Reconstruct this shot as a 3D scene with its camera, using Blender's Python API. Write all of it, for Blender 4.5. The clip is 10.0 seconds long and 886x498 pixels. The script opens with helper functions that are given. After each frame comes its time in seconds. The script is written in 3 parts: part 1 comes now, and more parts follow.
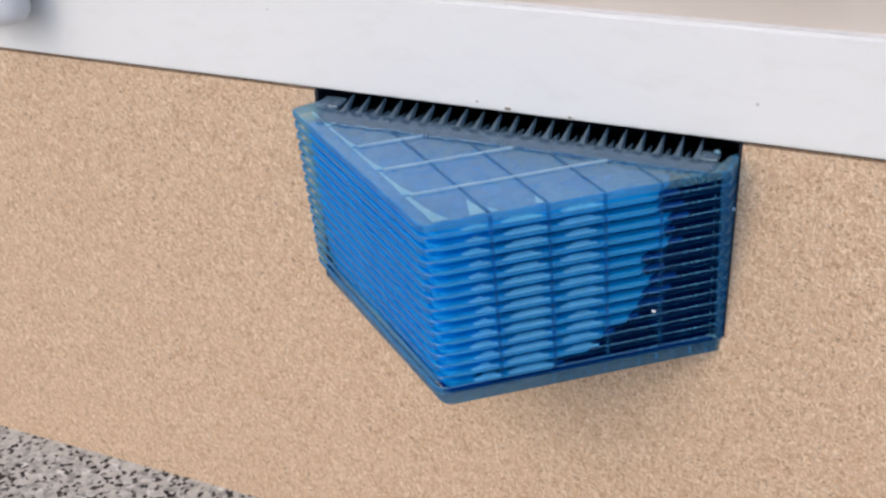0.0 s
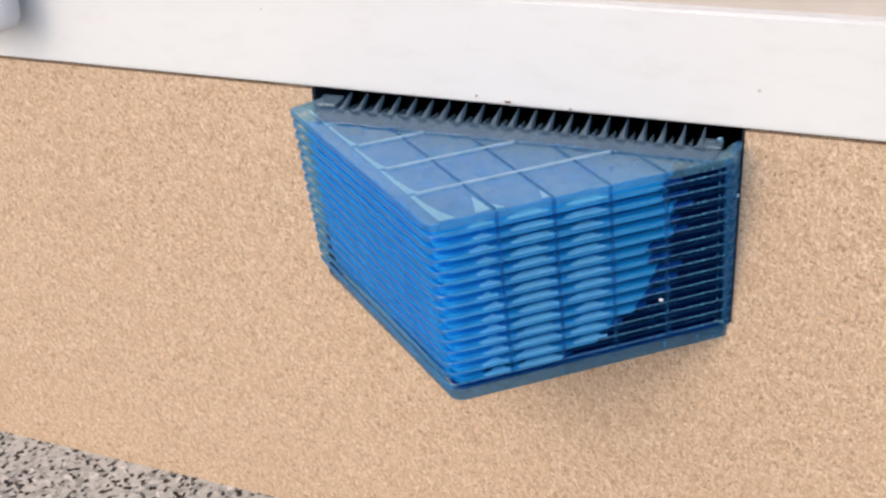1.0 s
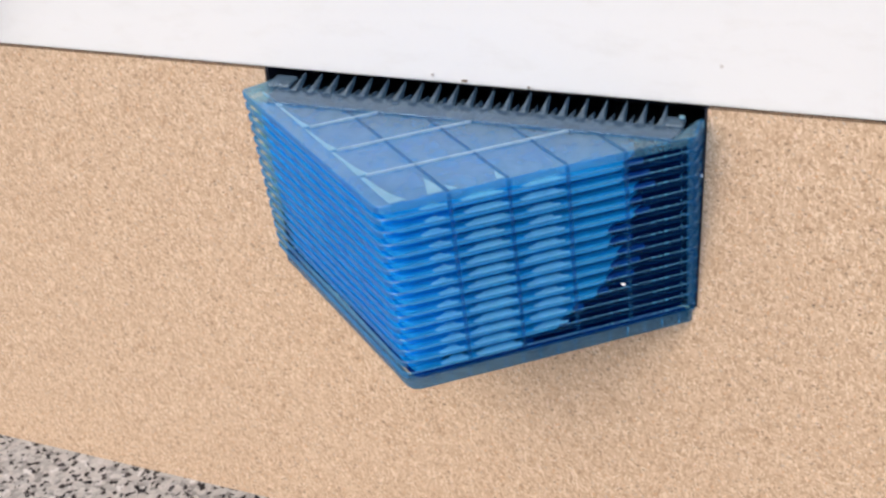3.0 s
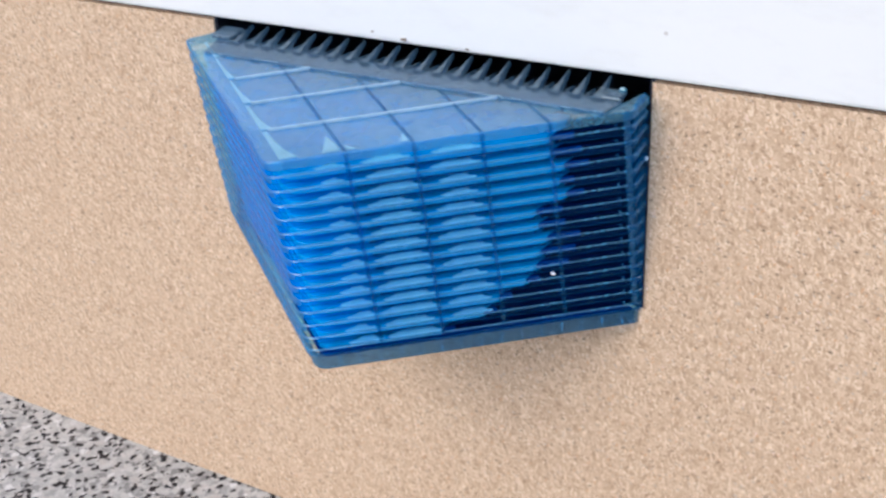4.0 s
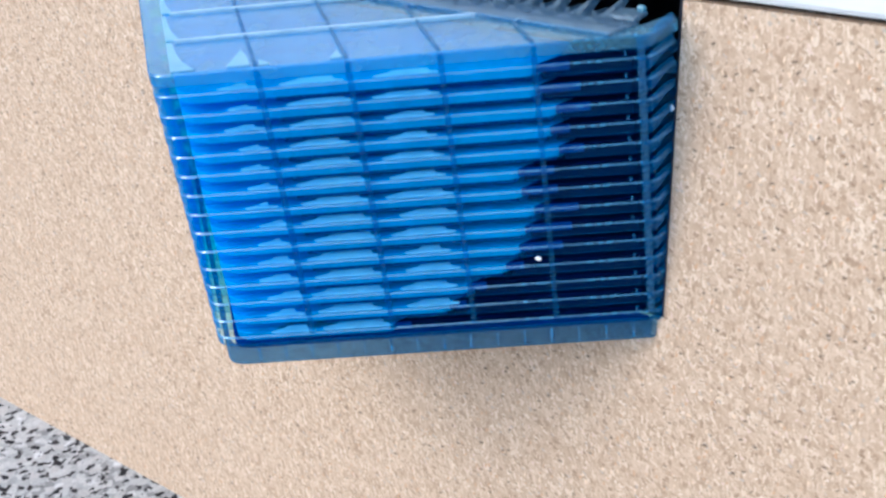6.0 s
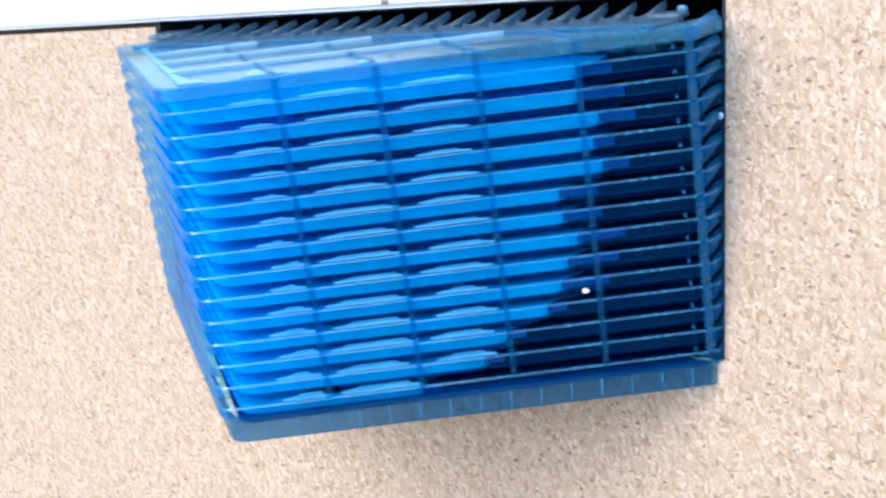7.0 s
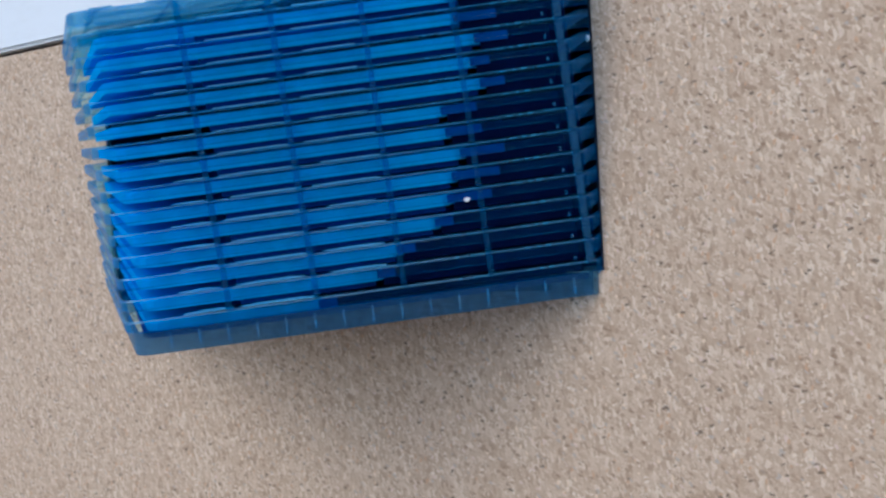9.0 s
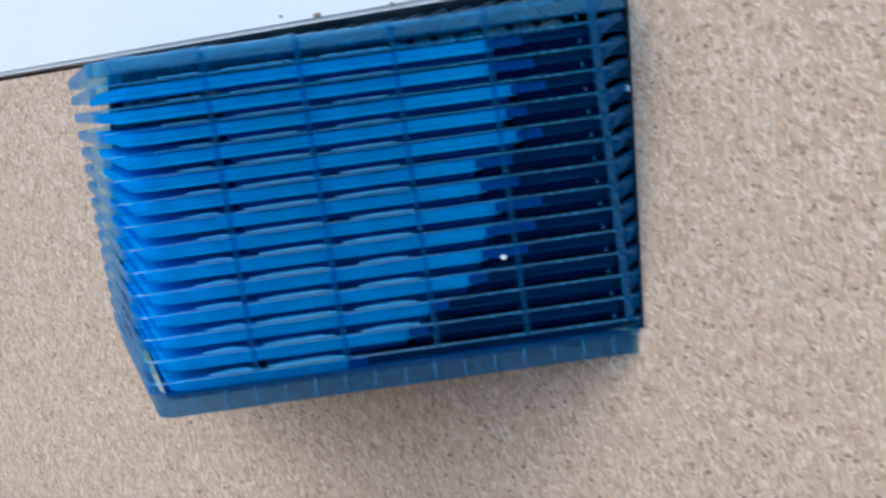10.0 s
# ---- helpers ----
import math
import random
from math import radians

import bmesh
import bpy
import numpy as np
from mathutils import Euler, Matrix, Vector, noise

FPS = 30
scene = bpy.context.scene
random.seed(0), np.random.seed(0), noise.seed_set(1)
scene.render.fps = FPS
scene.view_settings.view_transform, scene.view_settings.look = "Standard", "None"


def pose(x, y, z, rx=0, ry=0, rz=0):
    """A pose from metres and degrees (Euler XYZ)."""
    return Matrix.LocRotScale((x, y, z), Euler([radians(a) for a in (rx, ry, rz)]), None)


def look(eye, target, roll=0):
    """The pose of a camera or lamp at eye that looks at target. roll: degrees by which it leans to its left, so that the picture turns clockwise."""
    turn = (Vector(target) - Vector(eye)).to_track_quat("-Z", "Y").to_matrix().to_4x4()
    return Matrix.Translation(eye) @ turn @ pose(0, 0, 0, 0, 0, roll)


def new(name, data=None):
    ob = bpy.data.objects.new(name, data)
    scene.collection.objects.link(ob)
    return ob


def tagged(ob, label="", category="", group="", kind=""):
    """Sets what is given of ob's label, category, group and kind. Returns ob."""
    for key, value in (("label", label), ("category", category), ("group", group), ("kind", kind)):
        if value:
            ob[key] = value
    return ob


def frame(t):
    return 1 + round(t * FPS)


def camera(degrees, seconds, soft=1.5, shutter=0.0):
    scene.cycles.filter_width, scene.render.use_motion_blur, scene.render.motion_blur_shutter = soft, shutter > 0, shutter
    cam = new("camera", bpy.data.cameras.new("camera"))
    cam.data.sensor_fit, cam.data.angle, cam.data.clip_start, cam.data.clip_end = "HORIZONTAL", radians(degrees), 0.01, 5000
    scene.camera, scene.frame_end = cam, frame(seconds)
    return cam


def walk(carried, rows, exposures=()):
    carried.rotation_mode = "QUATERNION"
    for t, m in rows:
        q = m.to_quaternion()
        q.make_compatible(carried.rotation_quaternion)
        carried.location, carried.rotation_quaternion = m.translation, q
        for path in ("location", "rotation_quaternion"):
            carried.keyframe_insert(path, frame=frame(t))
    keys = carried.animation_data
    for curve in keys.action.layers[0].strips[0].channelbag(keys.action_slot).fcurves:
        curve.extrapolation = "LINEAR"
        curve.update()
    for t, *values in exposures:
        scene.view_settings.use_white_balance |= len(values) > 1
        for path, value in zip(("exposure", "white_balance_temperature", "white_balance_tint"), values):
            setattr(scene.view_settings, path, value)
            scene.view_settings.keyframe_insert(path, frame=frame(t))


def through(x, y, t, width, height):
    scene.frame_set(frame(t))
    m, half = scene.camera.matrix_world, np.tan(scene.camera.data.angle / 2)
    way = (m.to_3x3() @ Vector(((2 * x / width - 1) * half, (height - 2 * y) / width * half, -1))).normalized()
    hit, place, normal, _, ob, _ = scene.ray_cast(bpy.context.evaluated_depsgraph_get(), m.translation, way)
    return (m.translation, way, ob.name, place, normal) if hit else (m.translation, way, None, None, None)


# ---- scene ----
cam = camera(40.9, 10.0, soft=2.5, shutter=0.5)
PATH = [
    (0, (-0.001, -0.002, 0.284), (-0.744, 1.632, -0.597), -1.3),
    (0.5, (-0.006, -0.004, 0.29), (-0.738, 1.624, -0.612), -2.5),
    (1, (-0.007, -0.001, 0.289), (-0.723, 1.625, -0.629), -3.1),
    (1.5, (-0.007, -0.001, 0.291), (-0.71, 1.63, -0.631), -3.1),
    (2, (-0.006, 0.006, 0.29), (-0.693, 1.639, -0.638), -3.3),
    (3.3, (0.006, 0.015, 0.279), (-0.726, 1.628, -0.652), -3.4),
    (3.5, (0.017, 0.023, 0.277), (-0.777, 1.598, -0.665), -3.6),
    (4, (0.044, 0.055, 0.258), (-0.898, 1.571, -0.644), -2.5),
    (4.5, (0.054, 0.093, 0.238), (-1.012, 1.55, -0.623), -2.2),
    (5, (0.046, 0.122, 0.223), (-1.063, 1.541, -0.648), -1.8),
    (5.5, (0.042, 0.123, 0.223), (-1.092, 1.523, -0.645), -1.3),
    (5.7, (0.042, 0.122, 0.222), (-1.091, 1.523, -0.645), -1.3),
    (6.8, (0.03, 0.124, 0.168), (-1.133, 1.691, -0.269), -2.2),
    (7, (0.021, 0.117, 0.164), (-1.102, 1.733, -0.193), -2.3),
    (7.5, (0.033, 0.108, 0.142), (-1.164, 1.698, -0.06), -1.8),
    (8, (0.039, 0.106, 0.13), (-1.147, 1.714, 0.055), -1.8),
    (8.5, (0.046, 0.11, 0.122), (-1.144, 1.717, 0.076), -2.8),
    (9, (0.047, 0.114, 0.117), (-1.106, 1.747, 0.087), -3.2),
    (9.5, (0.05, 0.119, 0.122), (-1.123, 1.738, 0.057), -3.5),
    (10, (0.035, 0.115, 0.132), (-1.085, 1.769, 0.052), -3.2),
]
EXPOSURES = [
    (0.0, -0.21, 5950, 11), (1.0, -0.01, 6270, 12), (2.0, 0.02, 6370, 12), (3.5, 0.04, 5870, 11), (4.5, 0.09, 5320, 8), (5.0, 0.06, 5120, 7), (5.5, 0.39, 5100, 6),
    (6.8, 0.1, 5050, 6), (7.2, 1.12, 5000, 6), (7.8, 0.98, 5150, 6), (8.3, 0.25, 4960, 6), (8.6, 0.02, 5060, 6), (8.85, -0.35, 4960, 6), (9.6, -0.55, 4860, 6), (10.0, -0.22, 4860, 6),
]
walk(cam, [(t, look(eye, target, roll)) for t, eye, target, roll in PATH], EXPOSURES)

# ---- light: a bright overcast day ----
world = bpy.data.worlds.new("sky")
scene.world = world
world.use_nodes = True
wn, wl = world.node_tree.nodes, world.node_tree.links
sky = wn.new("ShaderNodeTexSky")
sky.sky_type, sky.sun_disc = "NISHITA", False
SUN_UP, SUN_TURN = 38.0, 214.0
sky.sun_elevation, sky.sun_rotation = radians(SUN_UP), radians(SUN_TURN)
sky.dust_density, sky.ozone_density = 3.0, 0.2
wl.new(sky.outputs[0], wn["Background"].inputs["Color"])
wn["Background"].inputs["Strength"].default_value = 0.20

sun = new("sun", bpy.data.lights.new("sun", "SUN"))
sun.data.energy, sun.data.angle, sun.data.color = 0.66, radians(90), (1.0, 0.96, 0.91)
_a, _e = radians(SUN_TURN), radians(SUN_UP)
sun.matrix_world = look((0, 0, 0), (-math.sin(_a) * math.cos(_e), -math.cos(_a) * math.cos(_e), -math.sin(_e)))


# ---- materials ----
class Mat:
    """A node material with short ways to add nodes."""

    def __init__(self, name):
        self.m = bpy.data.materials.new(name)
        self.m.use_nodes = True
        self.n, self.l = self.m.node_tree.nodes, self.m.node_tree.links
        self.b = self.n["Principled BSDF"]
        self.out = self.n["Material Output"]
        self.co = self.n.new("ShaderNodeTexCoord").outputs["Object"]

    def add(self, kind, ins=None, **props):
        nd = self.n.new(kind)
        for k, v in props.items():
            if k == "operation": nd.operation = v
            elif k == "feature": nd.feature = v
            elif k == "blend_type": nd.blend_type = v
            elif k == "data_type": nd.data_type = v
            elif k == "distance": nd.distance = v
        for k, v in (ins or {}).items():
            if isinstance(v, bpy.types.NodeSocket): self.l.new(v, nd.inputs[k])
            else: nd.inputs[k].default_value = v
        return nd

    def scaled(self, x, y, z, rx=0, ry=0, rz=0, source=None):
        return self.add("ShaderNodeMapping", {"Vector": source or self.co, "Scale": (x, y, z), "Rotation": (radians(rx), radians(ry), radians(rz))}).outputs[0]

    def noise(self, scale, vec=None, detail=4, rough=0.55):
        return self.add("ShaderNodeTexNoise", {"Vector": vec or self.co, "Scale": scale, "Detail": detail, "Roughness": rough}).outputs["Fac"]

    def ramp(self, fac, stops):
        nd = self.n.new("ShaderNodeValToRGB")
        self.l.new(fac, nd.inputs[0])
        e = nd.color_ramp.elements
        while len(e) < len(stops): e.new(0.5)
        for el, (p, c) in zip(e, stops):
            el.position = p
            el.color = (*c, 1) if len(c) == 3 else c
        return nd.outputs[0]

    def mix(self, fac, a, b, blend="MIX"):
        nd = self.n.new("ShaderNodeMix")
        nd.data_type, nd.blend_type = "RGBA", blend
        for sock, v in ((nd.inputs[0], fac), (nd.inputs[6], a), (nd.inputs[7], b)):
            if isinstance(v, bpy.types.NodeSocket): self.l.new(v, sock)
            else: sock.default_value = v if not isinstance(v, tuple) else (*v, 1)
        return nd.outputs[2]

    def bump(self, height, strength, distance):
        nd = self.add("ShaderNodeBump", {"Height": height, "Strength": strength, "Distance": distance})
        self.l.new(nd.outputs[0], self.b.inputs["Normal"])
        return nd.outputs[0]

    def set(self, **kw):
        for k, v in kw.items():
            sock = self.b.inputs[{"color": "Base Color", "rough": "Roughness", "metal": "Metallic", "trans": "Transmission Weight", "ior": "IOR", "spec": "Specular IOR Level", "coat": "Coat Weight"}[k]]
            if isinstance(v, bpy.types.NodeSocket): self.l.new(v, sock)
            else: sock.default_value = (*v, 1) if isinstance(v, tuple) else v
        return self


def g(v): return (v, v, v)


def make_particle_board():
    k = Mat("particle_board")
    col = height = None
    # layers of fine chips, pressed flat and lying every way
    for i, (turn, size) in enumerate(((12, 2150), (71, 1850), (-38, 2400), (150, 1650), (100, 1950))):
        wob = k.add("ShaderNodeTexNoise", {"Vector": k.co, "Scale": 420.0 + 90 * i, "Detail": 3.0}).outputs["Color"]
        warp = k.add("ShaderNodeVectorMath", {0: k.co, 1: k.add("ShaderNodeVectorMath", {0: wob, "Scale": 0.0012}, operation="SCALE").outputs[0]}, operation="ADD").outputs[0]
        vec = k.scaled(0.36, 1, 1, 0, 0, 0, k.scaled(1, 1, 1, 0, turn, 0, warp))
        vor = k.add("ShaderNodeTexVoronoi", {"Vector": vec, "Scale": size, "Randomness": 1.0})
        cell = k.add("ShaderNodeSeparateColor", {"Color": vor.outputs["Color"]})
        tone = k.ramp(cell.outputs[0], [(0.0, (0.30, 0.19, 0.115)), (0.15, (0.46, 0.325, 0.22)), (0.5, (0.57, 0.42, 0.30)), (0.8, (0.68, 0.53, 0.40)), (1.0, (0.84, 0.72, 0.58))])
        if col is None:
            col, height = tone, cell.outputs[1]
        else:
            pick = k.add("ShaderNodeMath", {0: cell.outputs[2], 1: 0.5}, operation="GREATER_THAN").outputs[0]
            pick = k.add("ShaderNodeMath", {0: pick, 1: 0.85}, operation="MULTIPLY").outputs[0]
            col = k.mix(pick, col, tone)
            height = k.mix(pick, height, cell.outputs[1])
    # pale slivers and small dark specks
    for turn, size, thr, close, tone in (
            (25, 1000, 0.92, 0.34, (0.86, 0.76, 0.64)), (95, 1150, 0.92, 0.34, (0.86, 0.69, 0.50)), (-60, 1100, 0.90, 0.34, (0.74, 0.58, 0.50)),
            (-30, 1200, 0.90, 0.34, (0.25, 0.15, 0.09)), (80, 1150, 0.90, 0.34, (0.58, 0.34, 0.19)), (140, 1150, 0.90, 0.34, (0.45, 0.40, 0.36)),
            (50, 850, 0.93, 0.34, (0.05, 0.03, 0.02)), (10, 1150, 0.93, 0.34, (0.07, 0.045, 0.03)), (110, 520, 0.965, 0.22, (0.06, 0.03, 0.018))):
        vec = k.scaled(0.5, 1, 1, 0, 0, 0, k.scaled(1, 1, 1, 0, turn, 0, warp))
        vor = k.add("ShaderNodeTexVoronoi", {"Vector": vec, "Scale": size})
        cell = k.add("ShaderNodeSeparateColor", {"Color": vor.outputs["Color"]})
        hit = k.add("ShaderNodeMath", {0: cell.outputs[1], 1: thr}, operation="GREATER_THAN").outputs[0]
        near = k.add("ShaderNodeMath", {0: vor.outputs["Distance"], 1: close}, operation="LESS_THAN").outputs[0]
        hit = k.add("ShaderNodeMath", {0: hit, 1: near}, operation="MULTIPLY").outputs[0]
        hit = k.add("ShaderNodeMath", {0: hit, 1: 0.9}, operation="MULTIPLY").outputs[0]
        col = k.mix(hit, col, tone)
    fine = k.noise(2200.0, detail=3)
    col = k.mix(0.42, col, k.ramp(fine, [(0.3, g(0.72)), (0.7, g(1.15))]), "MULTIPLY")
    broad = k.noise(30.0, detail=4)
    col = k.mix(k.ramp(broad, [(0.35, g(0.0)), (0.7, g(0.12))]), col, (0.60, 0.46, 0.34))
    col = k.mix(0.24, col, (0.57, 0.425, 0.305))
    col = k.mix(1.0, col, (1.0, 0.962, 0.885), "MULTIPLY")
    k.set(color=col, rough=0.72, spec=0.3)
    k.bump(k.mix(0.4, height, fine), 0.28, 0.0004)
    return k.m


def make_granite():
    k = Mat("granite")
    warp = k.add("ShaderNodeVectorMath", {0: k.co, 1: k.add("ShaderNodeVectorMath", {0: k.add("ShaderNodeTexNoise", {"Vector": k.co, "Scale": 500.0, "Detail": 3.0}).outputs["Color"], "Scale": 0.0022}, operation="SCALE").outputs[0]}, operation="ADD").outputs[0]
    vor = k.add("ShaderNodeTexVoronoi", {"Vector": warp, "Scale": 420.0})
    cell = k.add("ShaderNodeSeparateColor", {"Color": vor.outputs["Color"]})
    col = k.ramp(cell.outputs[0], [(0.0, (0.27, 0.26, 0.24)), (0.3, (0.46, 0.445, 0.41)), (0.6, (0.58, 0.56, 0.51)), (0.85, (0.50, 0.465, 0.42)), (1.0, (0.72, 0.70, 0.66))])
    dark = k.add("ShaderNodeTexVoronoi", {"Vector": warp, "Scale": 560.0})
    dc = k.add("ShaderNodeSeparateColor", {"Color": dark.outputs["Color"]})
    clump = k.add("ShaderNodeMath", {0: k.noise(260.0, detail=3), 1: 0.9}, operation="MULTIPLY").outputs[0]
    hit = k.add("ShaderNodeMath", {0: dc.outputs[1], 1: clump}, operation="SUBTRACT").outputs[0]
    hit = k.add("ShaderNodeMath", {0: hit, 1: 0.33}, operation="GREATER_THAN").outputs[0]
    col = k.mix(hit, col, k.ramp(dc.outputs[2], [(0.0, (0.006, 0.006, 0.008)), (1.0, (0.05, 0.042, 0.04))]))
    col = k.mix(0.6, col, k.ramp(k.noise(900.0), [(0.3, g(0.7)), (0.7, g(1.1))]), "MULTIPLY")
    k.set(color=col, rough=0.6, spec=0.2)
    k.bump(k.noise(600.0), 0.15, 0.0003)
    return k.m


def make_white_paint():
    k = Mat("white_coated_metal")
    grime = k.noise(60.0, k.scaled(1, 1, 2.5), detail=6, rough=0.65)
    col = k.mix(k.ramp(grime, [(0.52, g(0.0)), (0.8, g(0.35))]), (0.75, 0.75, 0.745), (0.62, 0.60, 0.56))
    specks = k.add("ShaderNodeTexVoronoi", {"Vector": k.co, "Scale": 170.0})
    sc = k.add("ShaderNodeSeparateColor", {"Color": specks.outputs["Color"]})
    near = k.add("ShaderNodeMath", {0: specks.outputs["Distance"], 1: 0.10}, operation="LESS_THAN").outputs[0]
    pick = k.add("ShaderNodeMath", {0: sc.outputs[0], 1: 0.965}, operation="GREATER_THAN").outputs[0]
    both = k.add("ShaderNodeMath", {0: near, 1: pick}, operation="MULTIPLY").outputs[0]
    both = k.add("ShaderNodeMath", {0: both, 1: 0.5}, operation="MULTIPLY").outputs[0]
    k.set(color=k.mix(both, col, (0.35, 0.30, 0.25)), rough=k.ramp(grime, [(0.3, g(0.28)), (0.8, g(0.45))]), spec=0.5)
    k.bump(k.noise(260.0), 0.05, 0.0004)
    return k.m


def make_beige():
    k = Mat("beige_painted_plaster")
    k.set(color=k.ramp(k.noise(30.0, detail=6), [(0.3, (0.50, 0.44, 0.385)), (0.7, (0.56, 0.50, 0.445))]), rough=0.6)
    k.bump(k.noise(220.0), 0.1, 0.0006)
    return k.m


def make_plain(name, a, b, rough, scale=80.0, bump=0.08, gloss=0.5):
    k = Mat(name)
    k.set(color=k.ramp(k.noise(scale, detail=5), [(0.3, a), (0.7, b)]), rough=rough, spec=gloss)
    k.bump(k.noise(scale * 6), bump, 0.0004)
    return k.m


def make_clear_blue(name, film_low, film_high, film_tone, tint, sheen=0.03, grazing=0.4, glow=(0.02, 0.48, 1.0)):
    """Clear blue moulded plastic: tinted, glossy, under a matt film for dusty haze and painted highlights."""
    k = Mat(name)
    haze = k.noise(140.0, detail=6, rough=0.65)
    bump = k.bump(k.noise(320.0, detail=2), 0.08, 0.0004)
    through = k.add("ShaderNodeBsdfTransparent", {"Color": (*tint, 1)})
    body = k.add("ShaderNodeBsdfTranslucent", {"Color": (*glow, 1), "Normal": bump})
    film = k.add("ShaderNodeBsdfDiffuse", {"Color": (*film_tone, 1), "Normal": bump})
    soft = k.add("ShaderNodeMixShader", {0: 0.55, 1: body.outputs[0], 2: film.outputs[0]})
    mass = k.add("ShaderNodeMixShader", {0: k.ramp(haze, [(0.3, g(film_low)), (0.75, g(film_high))]), 1: through.outputs[0], 2: soft.outputs[0]})
    gloss = k.add("ShaderNodeBsdfGlossy", {"Color": (0.80, 0.93, 1, 1), "Roughness": k.ramp(haze, [(0.35, g(0.04)), (0.75, g(0.12))]), "Normal": bump})
    facing = k.add("ShaderNodeLayerWeight", {"Blend": 0.5, "Normal": bump}).outputs["Facing"]
    rim = k.add("ShaderNodeMath", {0: facing, 1: 4.0}, operation="POWER").outputs[0]
    fres = k.add("ShaderNodeMath", {0: rim, 1: grazing}, operation="MULTIPLY").outputs[0]
    fres = k.add("ShaderNodeMath", {0: fres, 1: sheen}, operation="ADD").outputs[0]
    mixed = k.add("ShaderNodeMixShader", {0: fres, 1: mass.outputs[0], 2: gloss.outputs[0]})
    k.l.new(mixed.outputs[0], k.out.inputs["Surface"])
    return k.m


def make_soft_blue(name, low, high):
    k = Mat(name)
    tone = k.ramp(k.noise(160.0, k.scaled(0.4, 1, 1), detail=4), [(0.3, low), (0.7, high)])
    wax = k.add("ShaderNodeBsdfDiffuse", {"Color": tone})
    inner = k.add("ShaderNodeBsdfTranslucent", {"Color": tone})
    clear = k.add("ShaderNodeBsdfTransparent", {"Color": (0.75, 0.93, 0.99, 1)})
    gloss = k.add("ShaderNodeBsdfGlossy", {"Color": (1, 1, 1, 1), "Roughness": 0.25})
    soft = k.add("ShaderNodeMixShader", {0: 0.25, 1: wax.outputs[0], 2: inner.outputs[0]})
    cloud = k.ramp(k.noise(260.0, detail=4), [(0.3, g(0.05)), (0.75, g(0.25))])
    mass = k.add("ShaderNodeMixShader", {0: cloud, 1: soft.outputs[0], 2: clear.outputs[0]})
    mixed = k.add("ShaderNodeMixShader", {0: 0.03, 1: mass.outputs[0], 2: gloss.outputs[0]})
    k.l.new(mixed.outputs[0], k.out.inputs["Surface"])
    return k.m


BOARD, GRANITE, WHITE, BEIGE = make_particle_board(), make_granite(), make_white_paint(), make_beige()
BLUE = make_clear_blue("clear_blue_plastic", 0.002, 0.008, (0.02, 0.22, 0.75), (0.74, 0.93, 0.996), 0.006, 0.12)
INNER = make_clear_blue("clear_blue_inside", 0.001, 0.004, (0.02, 0.24, 0.75), (0.82, 0.96, 0.996), 0.0, 0.0)
SKIRT = make_clear_blue("clear_blue_skirt", 0.03, 0.08, (0.05, 0.34, 0.78), (0.70, 0.90, 0.996), 0.005, 0.22, (0.03, 0.38, 0.90))
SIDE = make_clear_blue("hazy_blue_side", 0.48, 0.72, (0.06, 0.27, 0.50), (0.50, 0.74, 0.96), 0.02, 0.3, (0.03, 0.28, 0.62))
HAZY = make_clear_blue("hazy_blue_plastic", 0.24, 0.48, (0.05, 0.19, 0.34), (0.52, 0.72, 0.90), 0.02, 0.2, (0.03, 0.22, 0.50))
# paler edges and lips: edge glow and sky highlights painted into the plastic
EDGE = make_clear_blue("edge_glow_blue", 0.12, 0.28, (0.05, 0.34, 0.72), (0.60, 0.86, 0.99), 0.02, 0.2, (0.02, 0.34, 0.84))
LIP = make_clear_blue("highlit_blue_lip", 0.22, 0.56, (0.17, 0.54, 0.82), (0.66, 0.91, 0.99), 0.09, 0.28, (0.03, 0.46, 0.88))
RIB = make_clear_blue("blue_rib", 0.12, 0.26, (0.03, 0.22, 0.44), (0.55, 0.84, 0.97), 0.02, 0.2, (0.02, 0.28, 0.60))
EARS = make_clear_blue("pale_blue_ear", 0.20, 0.42, (0.08, 0.34, 0.60), (0.52, 0.80, 0.97), 0.04, 0.3, (0.02, 0.28, 0.62))
DUSTY = make_clear_blue("dusty_blue_plastic", 0.34, 0.66, (0.30, 0.55, 0.68), (0.62, 0.93, 0.98), 0.10, 0.40, (0.10, 0.49, 0.66))
TOP_SHEET = make_clear_blue("dusty_top_sheet", 0.38, 0.60, (0.31, 0.50, 0.57), (0.76, 0.93, 0.985), 0.06, 0.5, (0.09, 0.42, 0.57))
TOP_SKIRT = make_clear_blue("dusty_top_skirt", 0.30, 0.50, (0.20, 0.52, 0.70), (0.74, 0.94, 0.99), 0.03, 0.3, (0.04, 0.44, 0.78))
TOP_GLARE = make_clear_blue("painted_top_glare", 0.65, 0.90, (0.46, 0.74, 0.84), (0.78, 0.95, 0.99), 0.06, 0.3, (0.24, 0.60, 0.80))
RIDGE_GLEAM = make_clear_blue("white_ridge_gleam", 0.55, 0.95, (0.66, 0.82, 0.90), (0.75, 0.93, 0.98), 0.10, 0.3, (0.30, 0.60, 0.74))
SMOKE = make_clear_blue("smoky_grey_plastic", 0.34, 0.58, (0.26, 0.36, 0.44), (0.52, 0.68, 0.80), 0.05, 0.3, (0.07, 0.17, 0.28))
GROOVE = make_clear_blue("blue_grey_ridge", 0.25, 0.42, (0.10, 0.28, 0.40), (0.55, 0.78, 0.92), 0.05, 0.3, (0.04, 0.24, 0.44))
